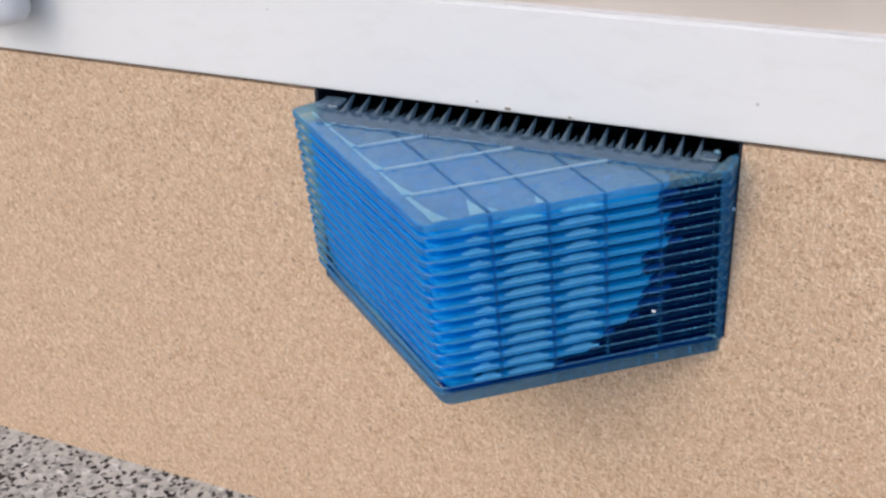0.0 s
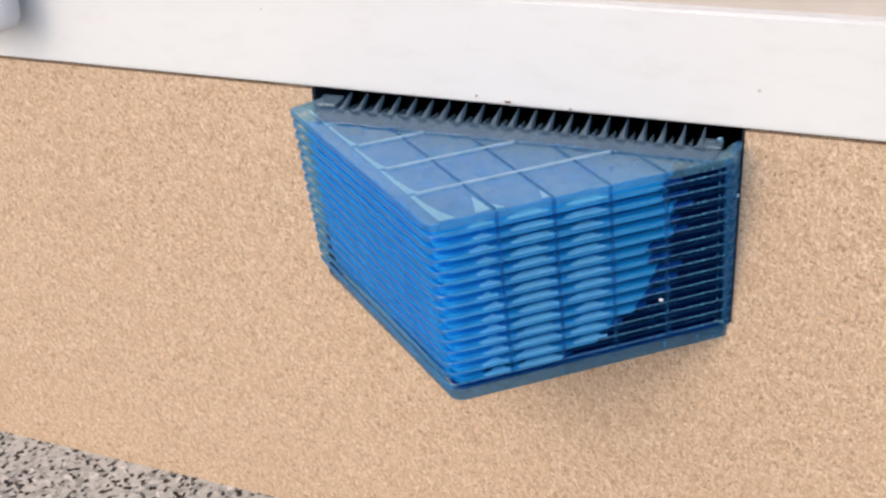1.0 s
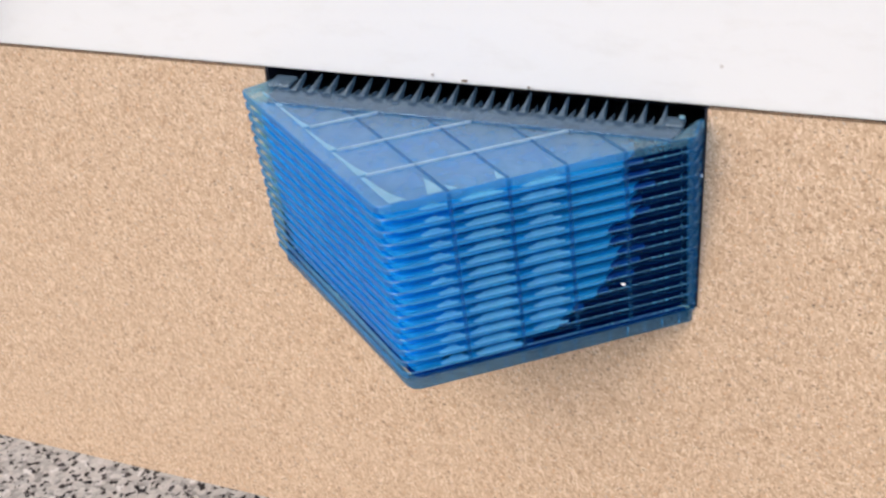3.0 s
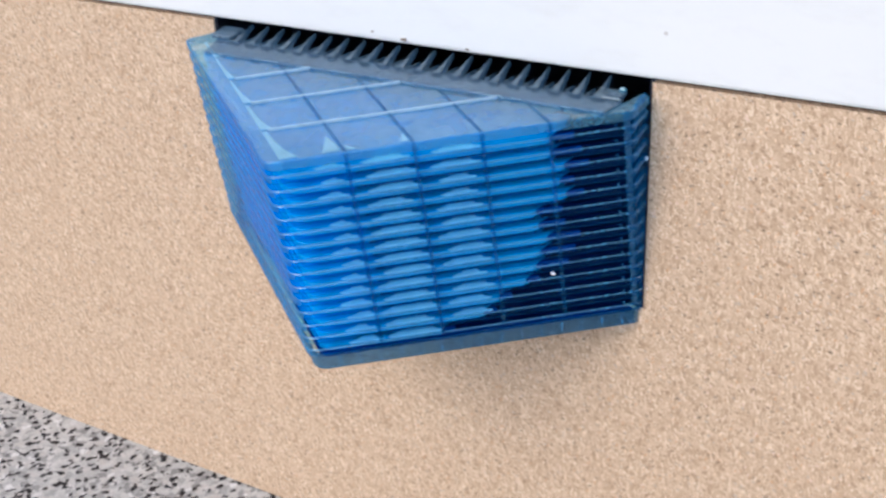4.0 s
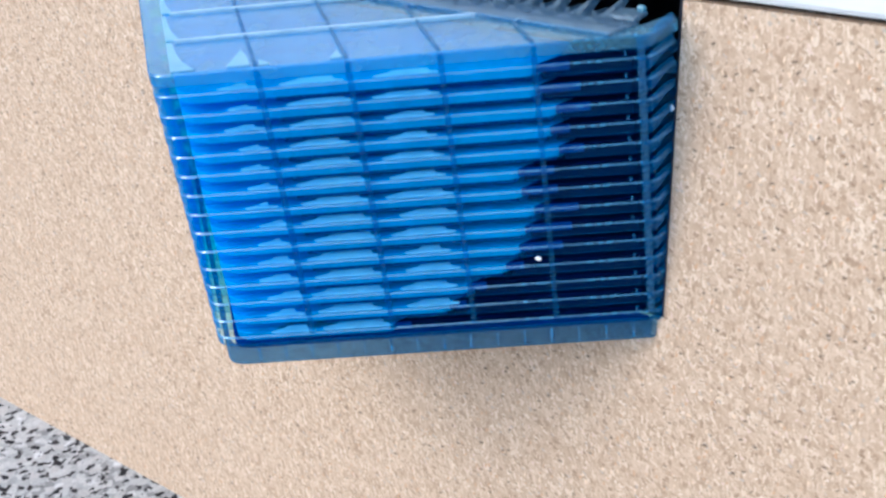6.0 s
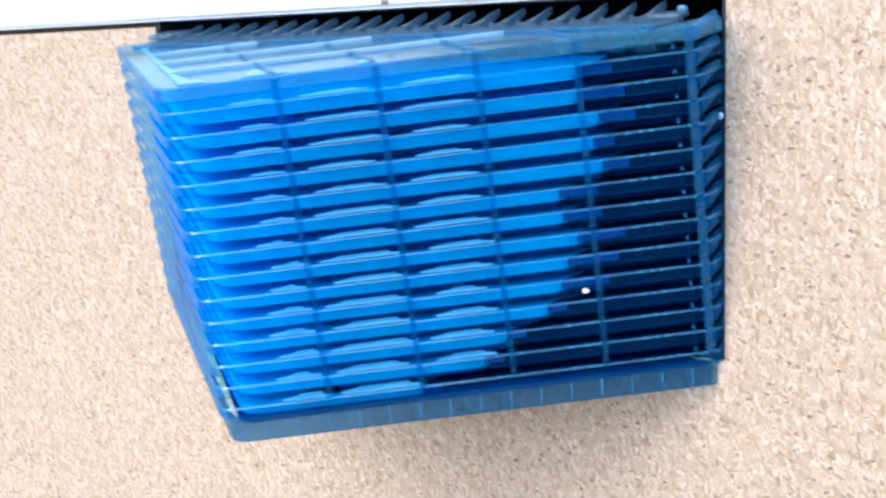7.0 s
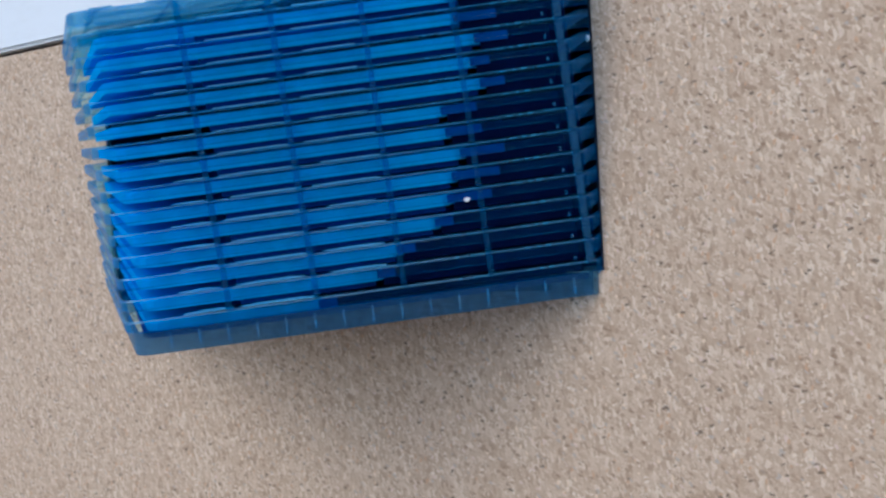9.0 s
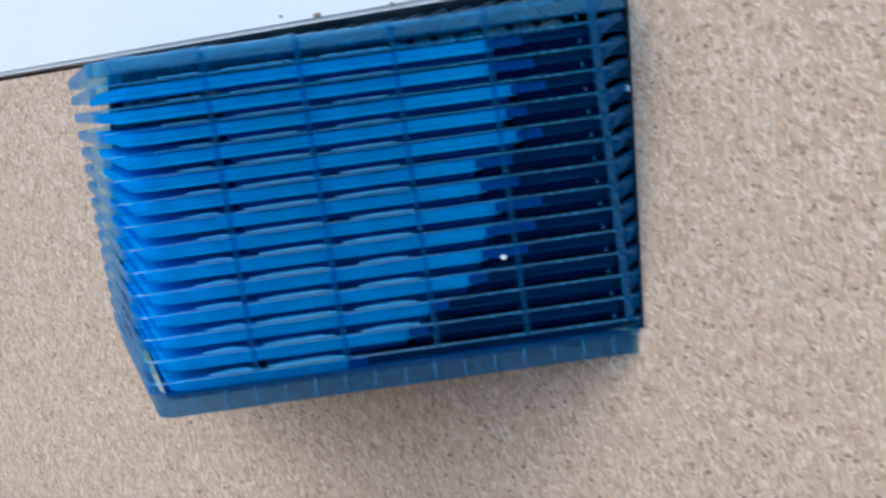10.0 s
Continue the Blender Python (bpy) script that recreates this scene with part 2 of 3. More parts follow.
LIT_BLUE = make_soft_blue("scattered_light_blue", (0.06, 0.54, 0.96), (0.11, 0.63, 0.98))
SHEEN_BLUE = make_soft_blue("sky_sheen_blue", (0.29, 0.74, 0.985), (0.38, 0.81, 0.99))
FALLOFF_BLUE = make_soft_blue("light_falloff_blue", (0.003, 0.055, 0.28), (0.008, 0.10, 0.42))
BLACK = make_plain("unlit_black", (0.006, 0.007, 0.016), (0.012, 0.014, 0.030), 0.7)
UNLIT_NAVY = make_plain("unlit_depth_navy", (0.0006, 0.003, 0.024), (0.001, 0.007, 0.046), 0.6, 200, gloss=0.05)
ADDED_DARK = make_plain("added_dark_blue", (0.002, 0.020, 0.12), (0.004, 0.034, 0.18), 0.6, 200, gloss=0.08)
CAP_GREY = make_plain("pale_grey_plastic", (0.66, 0.67, 0.71), (0.72, 0.73, 0.76), 0.35)
CHALK = make_plain("white_chip", (0.75, 0.75, 0.74), (0.85, 0.85, 0.84), 0.6, 400)
SEAL = make_plain("dark_brown_seal", (0.03, 0.02, 0.015), (0.07, 0.045, 0.03), 0.8, 200)
PALE_WALL = make_plain("plaster", (0.6, 0.57, 0.52), (0.66, 0.63, 0.58), 0.8, 20)


# ---- building helpers ----
def mesh_of(name, bm, material):
    bmesh.ops.recalc_face_normals(bm, faces=bm.faces[:])
    me = bpy.data.meshes.new(name)
    bm.to_mesh(me)
    bm.free()
    me.materials.append(material)
    return me


def part(name, bm, material, parent=None, label=""):
    me = bm if isinstance(bm, bpy.types.Mesh) else mesh_of(name, bm, material)
    ob = new(name, me)
    if parent: ob.parent = parent
    if label: tagged(ob, label)
    return ob


def box(bm, x0, x1, y0, y1, z0, z1, bevel=0.0, segments=1):
    made = bmesh.ops.create_cube(bm, size=1)["verts"]
    for v in made:
        v.co = Vector(((x0 + x1) / 2 + v.co.x * (x1 - x0), (y0 + y1) / 2 + v.co.y * (y1 - y0), (z0 + z1) / 2 + v.co.z * (z1 - z0)))
    if bevel:
        edges = {e for v in made for e in v.link_edges}
        bmesh.ops.bevel(bm, geom=list(edges), offset=bevel, segments=segments, affect="EDGES", profile=0.5)
    return bm


def prism(outline, z0, z1, bevel=0.0):
    bm = bmesh.new()
    low = [bm.verts.new((x, y, z0)) for x, y in outline]
    high = [bm.verts.new((x, y, z1)) for x, y in outline]
    bm.faces.new(low[::-1]), bm.faces.new(high)
    n = len(outline)
    for i in range(n):
        bm.faces.new((low[i], low[(i + 1) % n], high[(i + 1) % n], high[i]))
    if bevel:
        bmesh.ops.bevel(bm, geom=[e for e in bm.edges if abs(e.verts[0].co.z - e.verts[1].co.z) < 1e-9], offset=bevel, segments=1, affect="EDGES")
    return bm


def rounded(points, steps=5):
    """Outline with each corner (x, y, radius) rounded off."""
    out, n = [], len(points)
    for i, (x, y, r) in enumerate(points):
        p = Vector((x, y))
        if r <= 0:
            out.append((x, y))
            continue
        a, b = Vector(points[i - 1][:2]) - p, Vector(points[(i + 1) % n][:2]) - p
        a, b = p + a.normalized() * r, p + b.normalized() * r
        for s in range(steps + 1):
            t = s / steps
            q = a * (1 - t) ** 2 + p * 2 * t * (1 - t) + b * t ** 2
            out.append((q.x, q.y))
    return out


# ---- the setting ----
WALL_Y = 0.300          # front face of the particle board
EDGE_Z = 0.169          # lower edge of the white panel
OPEN = (-0.1805, -0.0500, 0.1085, 0.1690)  # the opening in the board: x0, x1, z0, z1

FLOOR_Z = 0.0015
bm = bmesh.new()
bmesh.ops.create_grid(bm, x_segments=4, y_segments=4, size=60, matrix=Matrix.Translation((0, 0, FLOOR_Z)))
tagged(part("ground", bm, GRANITE), "speckled grey granite paving with black and pinkish grains", "ground", kind="structure")


def board_wall():
    """The board with its opening cut right through."""
    x0, x1, z0, z1 = OPEN
    bm = bmesh.new()
    xs, zs = (-1.6, x0, x1, 1.4), (FLOOR_Z, z0, EDGE_Z - 0.0012)
    for i in range(3):
        for j in range(2):
            if (i, j) == (1, 1): continue
            for y in (WALL_Y, WALL_Y + 0.018):
                bm.faces.new([bm.verts.new((a, y, b)) for a, b in ((xs[i], zs[j]), (xs[i + 1], zs[j]), (xs[i + 1], zs[j + 1]), (xs[i], zs[j + 1]))])
    for a, b in (((x0, z0), (x1, z0)), ((x0, z0), (x0, zs[2])), ((x1, z0), (x1, zs[2]))):
        bm.faces.new([bm.verts.new(v) for v in ((a[0], WALL_Y, a[1]), (b[0], WALL_Y, b[1]), (b[0], WALL_Y + 0.018, b[1]), (a[0], WALL_Y + 0.018, a[1]))])
    for a, b in ((xs[0], x0), (x1, xs[3])):
        bm.faces.new([bm.verts.new(v) for v in ((a, WALL_Y, zs[2]), (b, WALL_Y, zs[2]), (b, WALL_Y + 0.018, zs[2]), (a, WALL_Y + 0.018, zs[2]))])
    bmesh.ops.remove_doubles(bm, verts=bm.verts[:], dist=1e-6)
    return bm


tagged(part("wall_board", board_wall(), BOARD), "raw tan particle board panel with a cut-out opening", "wall", kind="structure")


def lining():
    """Added black box behind the opening, its colour standing for the unlit cavity."""
    x0, x1, z0, z1 = OPEN
    bm = bmesh.new()
    box(bm, x0 - 0.004, x1 + 0.004, WALL_Y + 0.0185, WALL_Y + 0.16, z0 - 0.004, z1 + 0.004)
    front = [f for f in bm.faces if f.calc_center_median().y < WALL_Y + 0.02]
    bmesh.ops.delete(bm, geom=front, context="FACES_ONLY")
    return bm


tagged(part("cavity_dark_box", lining(), BLACK), "added black box painting the unlit cavity behind the opening", "lining", kind="structure")

# added black edging for the shade just inside the cut edge
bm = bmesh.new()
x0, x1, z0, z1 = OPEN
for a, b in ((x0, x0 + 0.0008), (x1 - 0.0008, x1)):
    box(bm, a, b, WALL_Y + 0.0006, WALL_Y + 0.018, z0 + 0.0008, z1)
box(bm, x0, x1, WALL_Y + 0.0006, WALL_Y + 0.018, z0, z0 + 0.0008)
tagged(part("opening_dark_strip", bm, BLACK), "thin black edging added for the shade inside the cut-out", "trim", kind="structure")

# added strip that darkens the board seen through the lowest trays
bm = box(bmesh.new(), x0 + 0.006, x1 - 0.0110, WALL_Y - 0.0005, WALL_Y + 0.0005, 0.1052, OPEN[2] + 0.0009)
tagged(part("opening_dark_strip", bm, BLACK), "thin black strip added to darken the board behind the lowest trays", "trim", kind="structure")

# the seam under the white panel
bm = box(bmesh.new(), -1.6, x0, WALL_Y + 0.0025, WALL_Y + 0.017, EDGE_Z - 0.0012, EDGE_Z)
box(bm, x1, 1.4, WALL_Y + 0.0025, WALL_Y + 0.017, EDGE_Z - 0.0012, EDGE_Z)
tagged(part("seam_seal", bm, SEAL), "dark narrow seam between board and white panel", "seam", kind="structure")


def white_panel():
    """Long white strip; its upper edge rises a little to the right."""
    bm = bmesh.new()
    box(bm, -1.6, 1.4, WALL_Y - 0.0010, WALL_Y + 0.020, EDGE_Z, 0.2005)
    for v in bm.verts:
        if v.co.z > 0.2: v.co.z += 0.012 * max(-0.2, min(0.1, v.co.x + 0.02))
    bmesh.ops.bevel(bm, geom=bm.edges[:], offset=0.0008, segments=2, affect="EDGES")
    return bm


tagged(part("wall_panel_white", white_panel(), WHITE), "white coated metal strip above the board, faintly scuffed", "panel", kind="structure")
bm = box(bmesh.new(), -1.6, 1.4, WALL_Y + 0.004, WALL_Y + 0.169, 0.1745, 0.42, 0.001, 2)
tagged(part("wall_band_beige", bm, BEIGE), "beige painted band above the white strip", "wall", kind="structure")
bm = box(bmesh.new(), -1.6, 1.4, WALL_Y + 0.170, WALL_Y + 0.30, FLOOR_Z, 2.2)
ob = tagged(part("wall_back", bm, PALE_WALL), "plain pale wall behind the board", "wall", kind="structure")

scene.cycles.transparent_max_bounces = 32

# ---- the blue stack ----
N, PITCH, BODY = 15, 0.00385, 0.0021
LEAN_X, LEAN_Y = 0.0005 / 14, 0.0008 / 14     # how far each tray sits off the one above
stack = new("plastic_tray_stack")
stack.matrix_world = pose(-0.1177, 0.2918, 0.1640, 7.8, 0, 0)
tagged(stack, "stack of clear blue plastic trays jutting from the board opening", "tray stack")

A, R, L = Vector((0.0012, -0.0484)), Vector((0.0648, -0.0022)), Vector((-0.0644, 0.0020))
E1, E2 = (R - A) / 5.11, (L - A) / 5.04        # one cell along either front edge
PHASE = 0.035
END = A + E1 * 5.27                             # the corner at the right-hand side of the opening
OUTLINE = rounded([(-0.0580, 0.0040, 0), (-0.0582, 0.0085, 0), (-0.0602, 0.0085, 0), (L.x - 0.0026, L.y - 0.0018, 0.0022), (A.x - 0.0021, A.y - 0.0014, 0.0030), (END.x, END.y, 0.0014), (0.0672, 0.0076, 0), (0.0650, 0.0076, 0), (0.0630, 0.0020, 0)])
in1 = Vector((-E1.y, E1.x)).normalized()       # inwards from the right-hand front edge
in2 = Vector((E2.y, -E2.x)).normalized()       # inwards from the left-hand front edge
out1 = -in1


def inset(outline, d):
    """The outline moved inwards by d."""
    out, n = [], len(outline)
    for i in range(n):
        p, a, b = Vector(outline[i]), Vector(outline[i - 1]), Vector(outline[(i + 1) % n])
        t = ((p - a).normalized() + (b - p).normalized()).normalized()
        nrm = Vector((-t.y, t.x))
        c = (p - a).normalized()
        out.append(tuple(p + nrm * d / max(0.5, Vector((-c.y, c.x)).dot(nrm))))
    return out


def tray_mesh(drop, material, sheet=0.0007, thick=0.0007):
    """A shallow lid: a sheet with a skirt hanging from its rim, as one closed shell."""
    bm = bmesh.new()
    soft = 0.00032
    loops = [(inset(OUTLINE, soft), 0.0), (OUTLINE, -soft), (OUTLINE, -drop + soft), (inset(OUTLINE, soft), -drop), (inset(OUTLINE, thick), -drop), (inset(OUTLINE, thick + 0.0001), -sheet)]
    rings = [[bm.verts.new((x, y, z)) for x, y in lo] for lo, z in loops]
    n = len(OUTLINE)
    for a, b in zip(rings, rings[1:]):
        for i in range(n):
            bm.faces.new((a[i], a[(i + 1) % n], b[(i + 1) % n], b[i]))
    bm.faces.new(rings[0]), bm.faces.new(rings[-1][::-1])
    ring = {v: i for i, row in enumerate(rings) for v in row}
    for f in bm.faces:
        span = {ring[v] for v in f.verts}
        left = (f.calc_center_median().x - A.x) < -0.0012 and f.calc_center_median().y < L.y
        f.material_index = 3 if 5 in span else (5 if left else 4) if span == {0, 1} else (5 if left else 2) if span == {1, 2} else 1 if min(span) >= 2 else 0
    me = mesh_of("tray", bm, material)
    me.materials.append(EDGE)
    me.materials.append(SKIRT if material is BLUE else TOP_SKIRT if material is TOP_SHEET else material)
    me.materials.append(INNER)
    me.materials.append(LIP)
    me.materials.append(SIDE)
    return me


def bar_mesh(name, p, q, width, z0, z1, rise=0.0002, material=None):
    """A low moulded ridge from p to q with a rounded top."""
    bm = bmesh.new()
    d = (q - p).normalized()
    s = Vector((-d.y, d.x)) * width / 2
    prof = [(-1, z0), (-1, z1 - rise), (-0.45, z1), (0.45, z1), (1, z1 - rise), (1, z0)]
    ends = [[bm.verts.new((e.x + s.x * k, e.y + s.y * k, z)) for k, z in prof] for e in (p, q)]
    bm.faces.new(ends[0]), bm.faces.new(ends[1][::-1])
    for i in range(6):
        bm.faces.new((ends[0][i], ends[0][(i + 1) % 6], ends[1][(i + 1) % 6], ends[1][i]))
    return mesh_of(name, bm, material or BLUE)


def tooth_mesh(length, width, height, material):
    """A pointed tooth that lies flat and tapers to its tip."""
    bm = bmesh.new()
    rows = [(0, 1.0), (0.16, 0.62), (0.42, 0.36), (0.72, 0.2), (1.0, 0.05)]
    rings = []
    for t, k in rows:
        w, h = width * k / 2, height * (0.35 + 0.65 * k)
        rings.append([bm.verts.new((x, t * length, z)) for x, z in ((-w, -0.0006), (-w * 0.5, h), (w * 0.5, h), (w, -0.0006))])
    for a, b in zip(rings, rings[1:]):
        for i in range(4):
            bm.faces.new((a[i], a[(i + 1) % 4], b[(i + 1) % 4], b[i]))
    bm.faces.new(rings[0][::-1]), bm.faces.new(rings[-1])
    return mesh_of("tooth", bm, material)


def ear_mesh():
    """A curved frosted flap that closes the wall end of a tray."""
    bm = bmesh.new()
    rows = []
    for t in range(7):
        u = t / 6
        x, y = END.x - 0.0010 + 0.0006 * u, END.y + 0.0004 + 0.0072 * u
        lift, h = -0.0002 + 0.0012 * math.sin(u * math.pi * 0.5), 0.0023 * (1 - 0.45 * u)
        rows.append([bm.verts.new(v) for v in ((x, y, lift), (x + 0.0006, y - 0.0003, lift - 0.0002), (x + 0.0006, y - 0.0003, lift - h), (x, y, lift - h - 0.0002))])
    for a, b in zip(rows, rows[1:]):
        for i in range(4):
            bm.faces.new((a[i], a[(i + 1) % 4], b[(i + 1) % 4], b[i]))
    bm.faces.new(rows[0][::-1]), bm.faces.new(rows[-1])
    return mesh_of("ear", bm, EARS)


GAP = PITCH - BODY
TRAY, TOP_TRAY = tray_mesh(BODY, BLUE), tray_mesh(BODY + 0.0004, TOP_SHEET)
HYP_L, HYP_R = Vector((-0.0545, -0.0058)), Vector((0.0612, -0.0045))   # where the cells end, short of the wall


def reach_of(a, b):
    """How many steps b from a lead to the line where the cells end."""
    slope = (HYP_R.y - HYP_L.y) / (HYP_R.x - HYP_L.x)
    return (HYP_L.y + slope * (a.x - HYP_L.x) - a.y) / (b.y - slope * b.x)


def grid_meshes(width, height, along, across, start):
    made = []
    for k in range(1, 5):
        for a, b, mat in ((A + E2 * k, E1, along), (A + E1 * (k + PHASE), E2, across)):
            reach = reach_of(a, b)
            if reach > 0.4:
                made.append(bar_mesh("ridge", a + b * (start if mat is along else 0.03), a + b * reach, width if mat is along else width * 0.8, 0.0, height if mat is along else height * 0.8, 0.0002, mat))
    return made


RIDGES = grid_meshes(0.0008, GAP * 0.9, INNER, INNER, 0.15)
# white tone paints the gloss on ridges along the front edge
TOP_RIDGES = grid_meshes(0.0008, 0.0007, RIDGE_GLEAM, GROOVE, 0.2)
FLANGE = bar_mesh("flange", HYP_L, HYP_R, 0.0007, 0.0, GAP * 0.4, 0.0002, EARS)
RIBS = []
for k in range(1, 5):
    p = A + E1 * (k + PHASE)
    RIBS.append(bar_mesh("rib", p - out1 * 0.0007, p + out1 * 0.0001, 0.0010, -PITCH * 0.98, -0.0004, 0.0, RIB))
p = A + E1 * 5.17
RIBS.append(bar_mesh("rib", p - out1 * 0.0009, p + out1 * 0.0002, 0.0013, -PITCH * 0.98, -0.0004, 0.0, EARS))
q = A + E1 * 5.0 + out1 * 0.0001
NUB = bar_mesh("nub", q - out1 * 0.0003, q + out1 * 0.0003, 0.0004, -PITCH + 0.0005, -PITCH + 0.0012, 0.0, EARS)
EAR = ear_mesh()
TEETH = 21
LONG_TOOTH, SHORT_TOOTH = tooth_mesh(0.0085, 0.0040, 0.0012, SMOKE), tooth_mesh(0.0042, 0.0016, 0.0013, SMOKE)
TOP_TOOTH = tooth_mesh(0.0090, 0.0046, 0.0012, SMOKE)
# how far the added bright block runs along the front edge, tray by tray from the top
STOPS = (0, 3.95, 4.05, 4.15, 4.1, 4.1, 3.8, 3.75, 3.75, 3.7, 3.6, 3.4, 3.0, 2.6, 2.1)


def on_front(s, depth):
    """The point s cells along the right-hand front edge, that deep inside."""
    v = A + E1 * s + in1 * depth
    return (v.x, v.y)


for i in range(N):
    last = i == N - 1
    tray = part("tray", TRAY if i else TOP_TRAY, BLUE, stack)
    tray.location = (i * LEAN_X, i * LEAN_Y, -i * PITCH)
    part("ear", EAR, EDGE, tray)
    if not last: part("nub", NUB, EARS, tray)
    for me in RIDGES if i else TOP_RIDGES + [FLANGE]:
        part(me.name.split(".")[0], me, BLUE, tray)
    if not last:
        for me in RIBS:
            part("rib", me, BLUE, tray)
    # added blocks: bright scattered light, shorter the lower it lies, unlit dark beside it
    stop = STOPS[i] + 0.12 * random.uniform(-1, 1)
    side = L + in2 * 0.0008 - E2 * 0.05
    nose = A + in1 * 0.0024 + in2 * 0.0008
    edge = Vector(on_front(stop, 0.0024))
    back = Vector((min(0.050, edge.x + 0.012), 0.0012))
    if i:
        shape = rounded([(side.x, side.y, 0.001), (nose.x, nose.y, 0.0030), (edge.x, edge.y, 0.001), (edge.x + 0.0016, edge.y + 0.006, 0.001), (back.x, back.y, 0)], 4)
        part("lit_block", mesh_of("lit_block", prism(shape, -BODY - 0.0006, -0.0008, 0.0002), LIT_BLUE), LIT_BLUE, tray, "bright blue block painting light scattered inside the tray")
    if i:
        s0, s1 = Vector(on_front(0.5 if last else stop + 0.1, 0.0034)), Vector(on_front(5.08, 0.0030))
        unlit_block = [(s0.x, s0.y), (s1.x, s1.y), (0.0640, 0.0040), (min(s0.x + 0.012, 0.055), 0.0030)]
        part("unlit_block", mesh_of("unlit_block", prism(unlit_block, -PITCH + (0.0018 if last else 0.0001), -0.0008), UNLIT_NAVY), UNLIT_NAVY, tray, "navy block painting the unlit depth of the tray")
        # added deep blue step where the inner light falls off
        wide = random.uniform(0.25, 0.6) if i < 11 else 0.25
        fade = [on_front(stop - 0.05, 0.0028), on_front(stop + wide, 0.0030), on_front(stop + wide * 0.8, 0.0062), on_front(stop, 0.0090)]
        part("falloff_block", mesh_of("falloff_block", prism(fade, -BODY - 0.0003, -0.0009), FALLOFF_BLUE), FALLOFF_BLUE, tray, "added deep blue step between bright and unlit inside")
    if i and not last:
        # added dark bar for the slot's shade, set back behind the lips
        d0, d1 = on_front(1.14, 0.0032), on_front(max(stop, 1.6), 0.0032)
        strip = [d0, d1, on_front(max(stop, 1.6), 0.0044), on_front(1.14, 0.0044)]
        part("spacer", mesh_of("spacer", prism(strip, -PITCH + 0.0002, -PITCH + 0.0012), ADDED_DARK), ADDED_DARK, tray, "dark blue spacer")
    # added pale patches for sky reflections, lying on the tray along its front edge
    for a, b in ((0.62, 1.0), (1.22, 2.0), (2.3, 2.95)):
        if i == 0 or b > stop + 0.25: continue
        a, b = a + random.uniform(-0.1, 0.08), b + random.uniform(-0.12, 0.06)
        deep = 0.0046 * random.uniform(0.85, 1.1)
        sheen_patch = [on_front(a, 0.0006), on_front(b, 0.0006), on_front(b + 0.02, 0.0012), on_front(b - 0.10, deep * 0.4), on_front(b - 0.13, min(deep, 0.0031)), on_front(a + 0.17, min(deep, 0.0031)), on_front(a + 0.12, deep * 0.5), on_front(a - 0.04, deep * 0.3)]
        part("sheen_patch", mesh_of("sheen_patch", prism(sheen_patch, 0.00008, 0.00018), SHEEN_BLUE), SHEEN_BLUE, tray, "pale blue patch painting a sky reflection")
    # rows of points along the wall side
    if i < 4:
        for j in range(TEETH):
            x = -0.0495 + 0.1065 * j / (TEETH - 1)
            ob = part("tooth", LONG_TOOTH if i else TOP_TOOTH, BLUE, tray)
            ob.location, ob.rotation_euler = (x, 0.0010, 0.0), (radians(0 if i else 14), 0, 0)
            if j < TEETH - 1 and i < 3:
                ob = part("peg", SHORT_TOOTH, BLUE, tray)
                ob.location = (x + 0.0027, 0.0022, 0.0)
    if i == 0:
        # painted highlights on the top sheet: a pale border, cell by cell, and patches
        for j, w in ((0, 1.0), (1, 0.62), (2, 0.5), (3, 0.42), (4, 0.3)):
            pts = [(0.09, 0.05), (0.09, 0.97), (0.10 + 0.06 * w, 0.95), (0.10 + 0.09 * w, 0.6), (0.10 + 0.14 * w, 0.32), (0.10 + 0.24 * w, 0.10), (0.10 + 0.26 * w, 0.05)]
            pts = [A + E1 * u + E2 * (v * (0.75 if j == 4 else 1.0) + j) for u, v in pts]
            part("border", mesh_of("border", prism([tuple(v) for v in pts], 0.0001, 0.0003), TOP_GLARE), TOP_GLARE, tray, "pale highlight painted along the border")
        for pts in (((0.72, 0.06), (0.98, 0.06), (0.98, 0.30), (0.93, 0.55)), ((1.86, 0.06), (2.0, 0.06), (1.98, 0.3)), ((1.08, 0.05), (1.2, 0.05), (1.09, 0.2))):
            pts = [A + E1 * u + E2 * v for u, v in pts]
            part("patch", mesh_of("patch", prism([tuple(v) for v in pts], 0.0001, 0.0003), TOP_GLARE), TOP_GLARE, tray, "pale patch of painted glare")
        band = [tuple(HYP_L), tuple(HYP_R), (0.0632, 0.0020), (-0.0565, 0.0022)]
        part("band", mesh_of("band", prism(band, 0.0001, 0.0005), SMOKE), SMOKE, tray, "smoky grey band that bears the points")
        part("end_block", box(bmesh.new(), -0.0585, -0.0515, 0.0020, 0.0082, 0.0006, 0.0018, 0.0003), SMOKE, tray, "smoky grey end block")
        part("end_block", box(bmesh.new(), 0.0575, 0.0628, 0.0012, 0.0058, 0.0004, 0.0013, 0.0003), SMOKE, tray, "smoky grey end block")
        part("peg", box(bmesh.new(), 0.0610, 0.0626, 0.0046, 0.0056, 0.0012, 0.0022, 0.0003), DUSTY, tray, "small glinting peg")


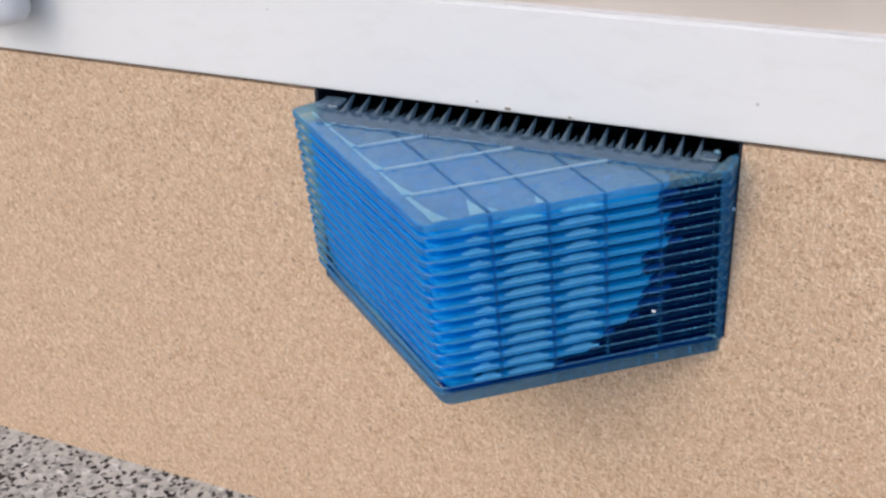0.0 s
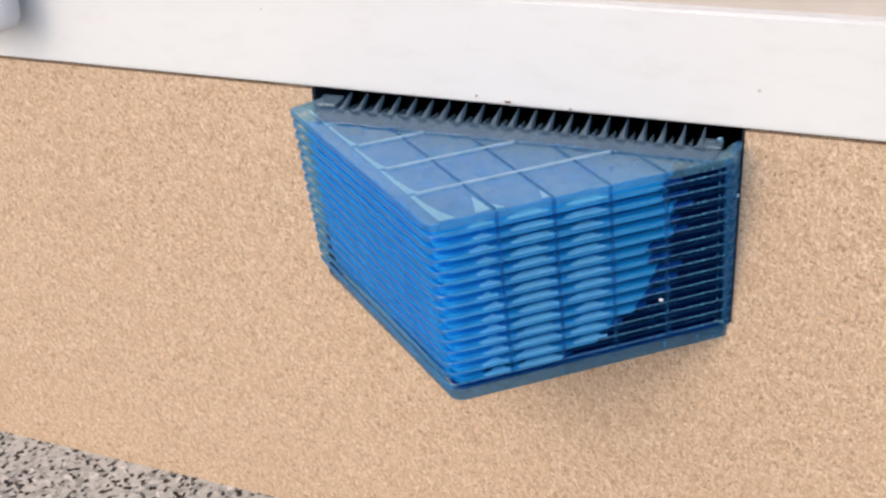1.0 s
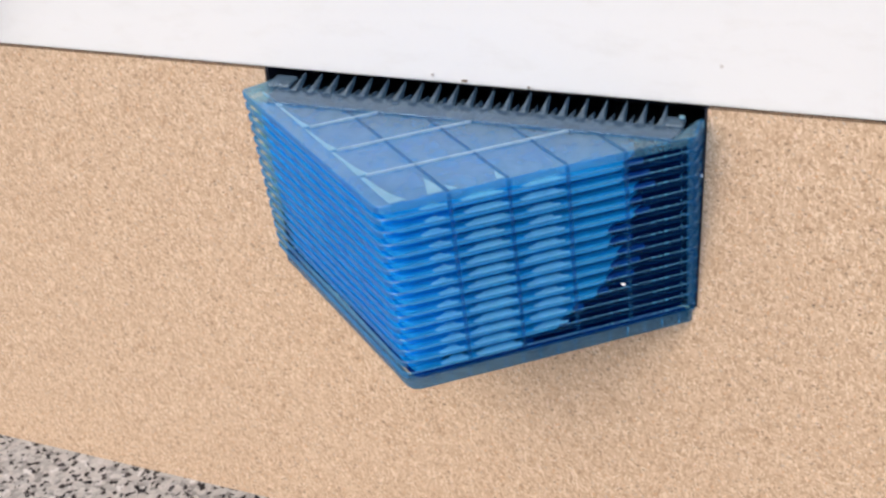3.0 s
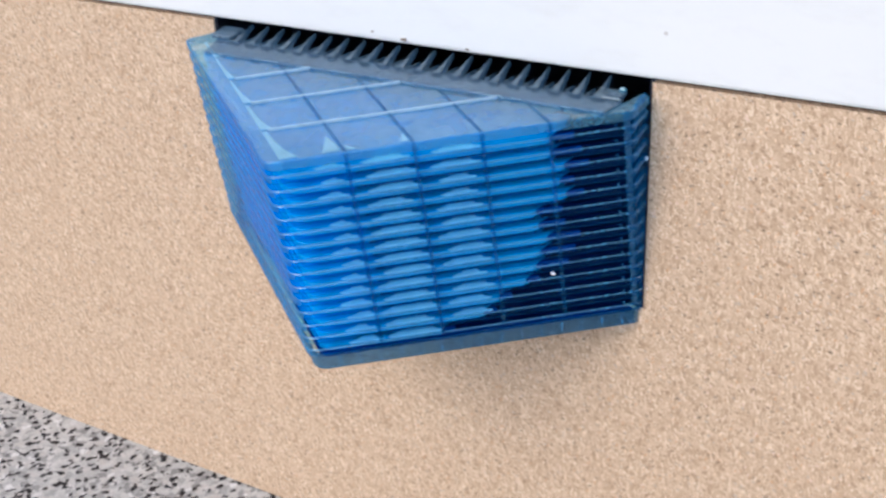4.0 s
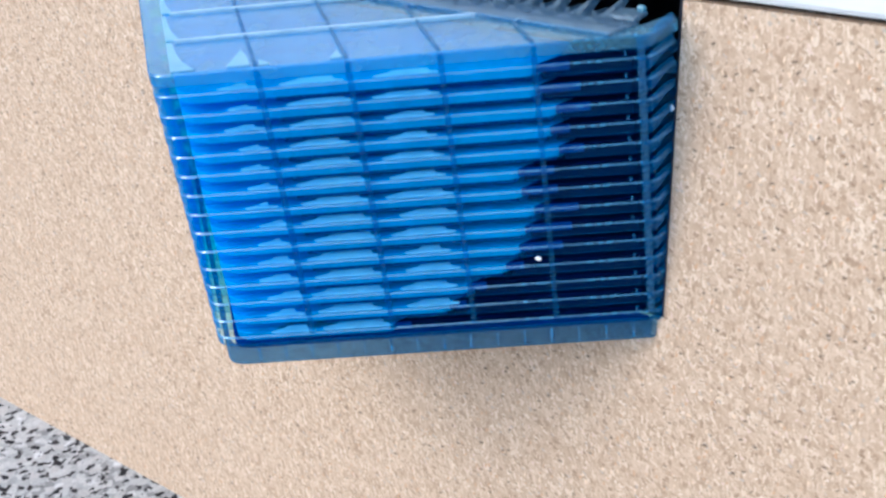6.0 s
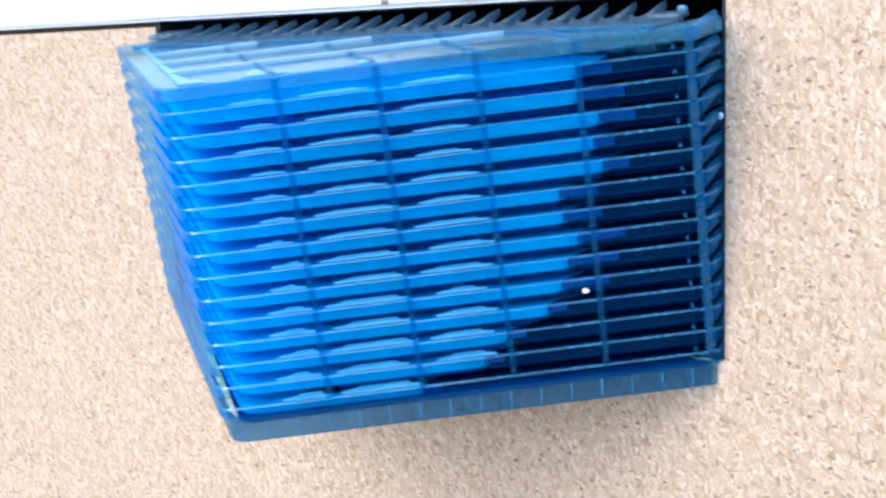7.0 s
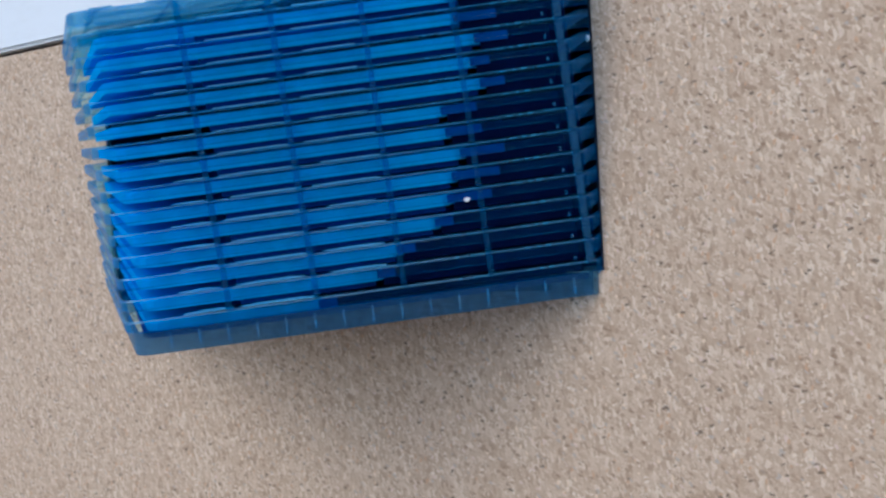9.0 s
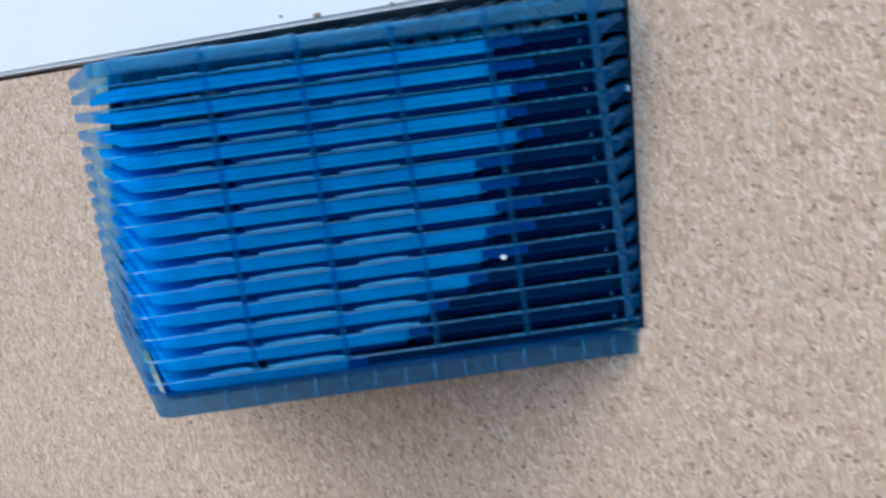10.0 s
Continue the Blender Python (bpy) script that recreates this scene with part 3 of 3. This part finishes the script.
def base_frame():
    """The rim under the lowest tray."""
    bm = bmesh.new()
    wide = rounded([(-0.0595, -0.0005, 0), (L.x + 0.0004, L.y - 0.0030, 0.0016), (A.x - 0.0009, A.y - 0.0008, 0.0034), (END.x - 0.0006, END.y - 0.0004, 0.0016), (0.0655, 0.0022, 0)])
    n = len(wide)
    rings = [[bm.verts.new((x, y, z)) for x, y in lo] for lo, z in ((wide, 0.0), (wide, -0.0040), (inset(wide, 0.0010), -0.0040), (inset(wide, 0.0010), 0.0))]
    for a, b in zip(rings, rings[1:] + rings[:1]):
        for i in range(n):
            bm.faces.new((a[i], a[(i + 1) % n], b[(i + 1) % n], b[i]))
    return bm


rim = part("base_rim", base_frame(), HAZY, stack, "hazy blue rim under the lowest tray")
# added plate, so that the rim looks dark inside
part("rim_dark", mesh_of("rim_dark", prism(inset(rounded([(-0.0590, 0.0000, 0), (L.x + 0.003, L.y - 0.0018, 0.0016), (A.x - 0.0006, A.y - 0.0002, 0.0034), (END.x - 0.0010, END.y, 0.0016), (0.0650, 0.0022, 0)]), 0.0012), -0.0013, -0.0003), ADDED_DARK), ADDED_DARK, rim, "added dark blue plate that keeps the rim dark inside")
rim.location = (14 * LEAN_X, 14 * LEAN_Y, -(N - 1) * PITCH - BODY)
for j in range(1, 16):
    q = A + E1 * (0.33 * j) + out1 * 0.00005
    part("tick", bar_mesh("tick", q - out1 * 0.0002, q + out1 * 0.0003, 0.00035, -0.0032, -0.0004, 0.0, LIP), LIP, rim)


# ---- small things ----
def flake(name, at, size, seed):
    random.seed(seed)
    bm = bmesh.new()
    bmesh.ops.create_icosphere(bm, subdivisions=2, radius=1)
    for v in bm.verts:
        v.co *= 0.75 + 0.5 * random.random()
        v.co = Vector((v.co.x * size[0], v.co.y * size[1], v.co.z * size[2]))
    ob = part(name, bm, CHALK)
    ob.location = at
    return ob


tagged(flake("debris_chip", (-0.0672, 0.2838, 0.1222), (0.0006, 0.0003, 0.0004), 3), "tiny white chip stuck to the blue tray edge", "chip")
tagged(flake("debris_chip", (-0.0507, 0.2996, 0.1492), (0.0004, 0.0004, 0.0006), 5), "tiny white chip on the cut edge of the board", "chip")


DIRT = make_plain("brown_dirt", (0.16, 0.11, 0.07), (0.30, 0.24, 0.18), 0.9, 500)
for at, size, seed in (((-0.1165, WALL_Y - 0.0012, 0.1702), (0.0010, 0.0002, 0.0004), 11), ((-0.0980, WALL_Y - 0.0012, 0.1699), (0.0005, 0.0002, 0.0003), 12), ((-0.1260, WALL_Y - 0.0012, 0.1712), (0.0004, 0.0002, 0.0003), 13)):
    speck = flake("dirt_speck", at, size, seed)
    speck.data.materials[0] = DIRT
    tagged(speck, "small brown speck of dirt on the white strip", "dirt", "dirt on the strip")


def hanging_cap():
    """Rounded pale grey plastic end that hangs in front of the white strip."""
    bm = bmesh.new()
    prof = [(0.0, 0.0), (0.009, 0.0005), (0.0135, 0.0022), (0.0155, 0.005), (0.016, 0.009), (0.016, 0.055), (0.0145, 0.059), (0.0, 0.060)]
    n = 40
    rings = []
    for r, z in prof:
        if r == 0: rings.append([bm.verts.new((0, 0, z))] * n)
        else: rings.append([bm.verts.new((r * math.cos(2 * math.pi * i / n), r * math.sin(2 * math.pi * i / n), z)) for i in range(n)])
    for a, b in zip(rings, rings[1:]):
        for i in range(n):
            vs = []
            for v in (a[i], a[(i + 1) % n], b[(i + 1) % n], b[i]):
                if v not in vs: vs.append(v)
            bm.faces.new(vs)
    for f in bm.faces: f.smooth = True
    return bm


cap = part("plastic_bottle", hanging_cap(), CAP_GREY)
cap.location, cap.scale = (-0.2965, WALL_Y - 0.0090, 0.1804), (1.0, 0.5, 1.0)
tagged(cap, "pale grey rounded plastic bottle against the white strip", "bottle")
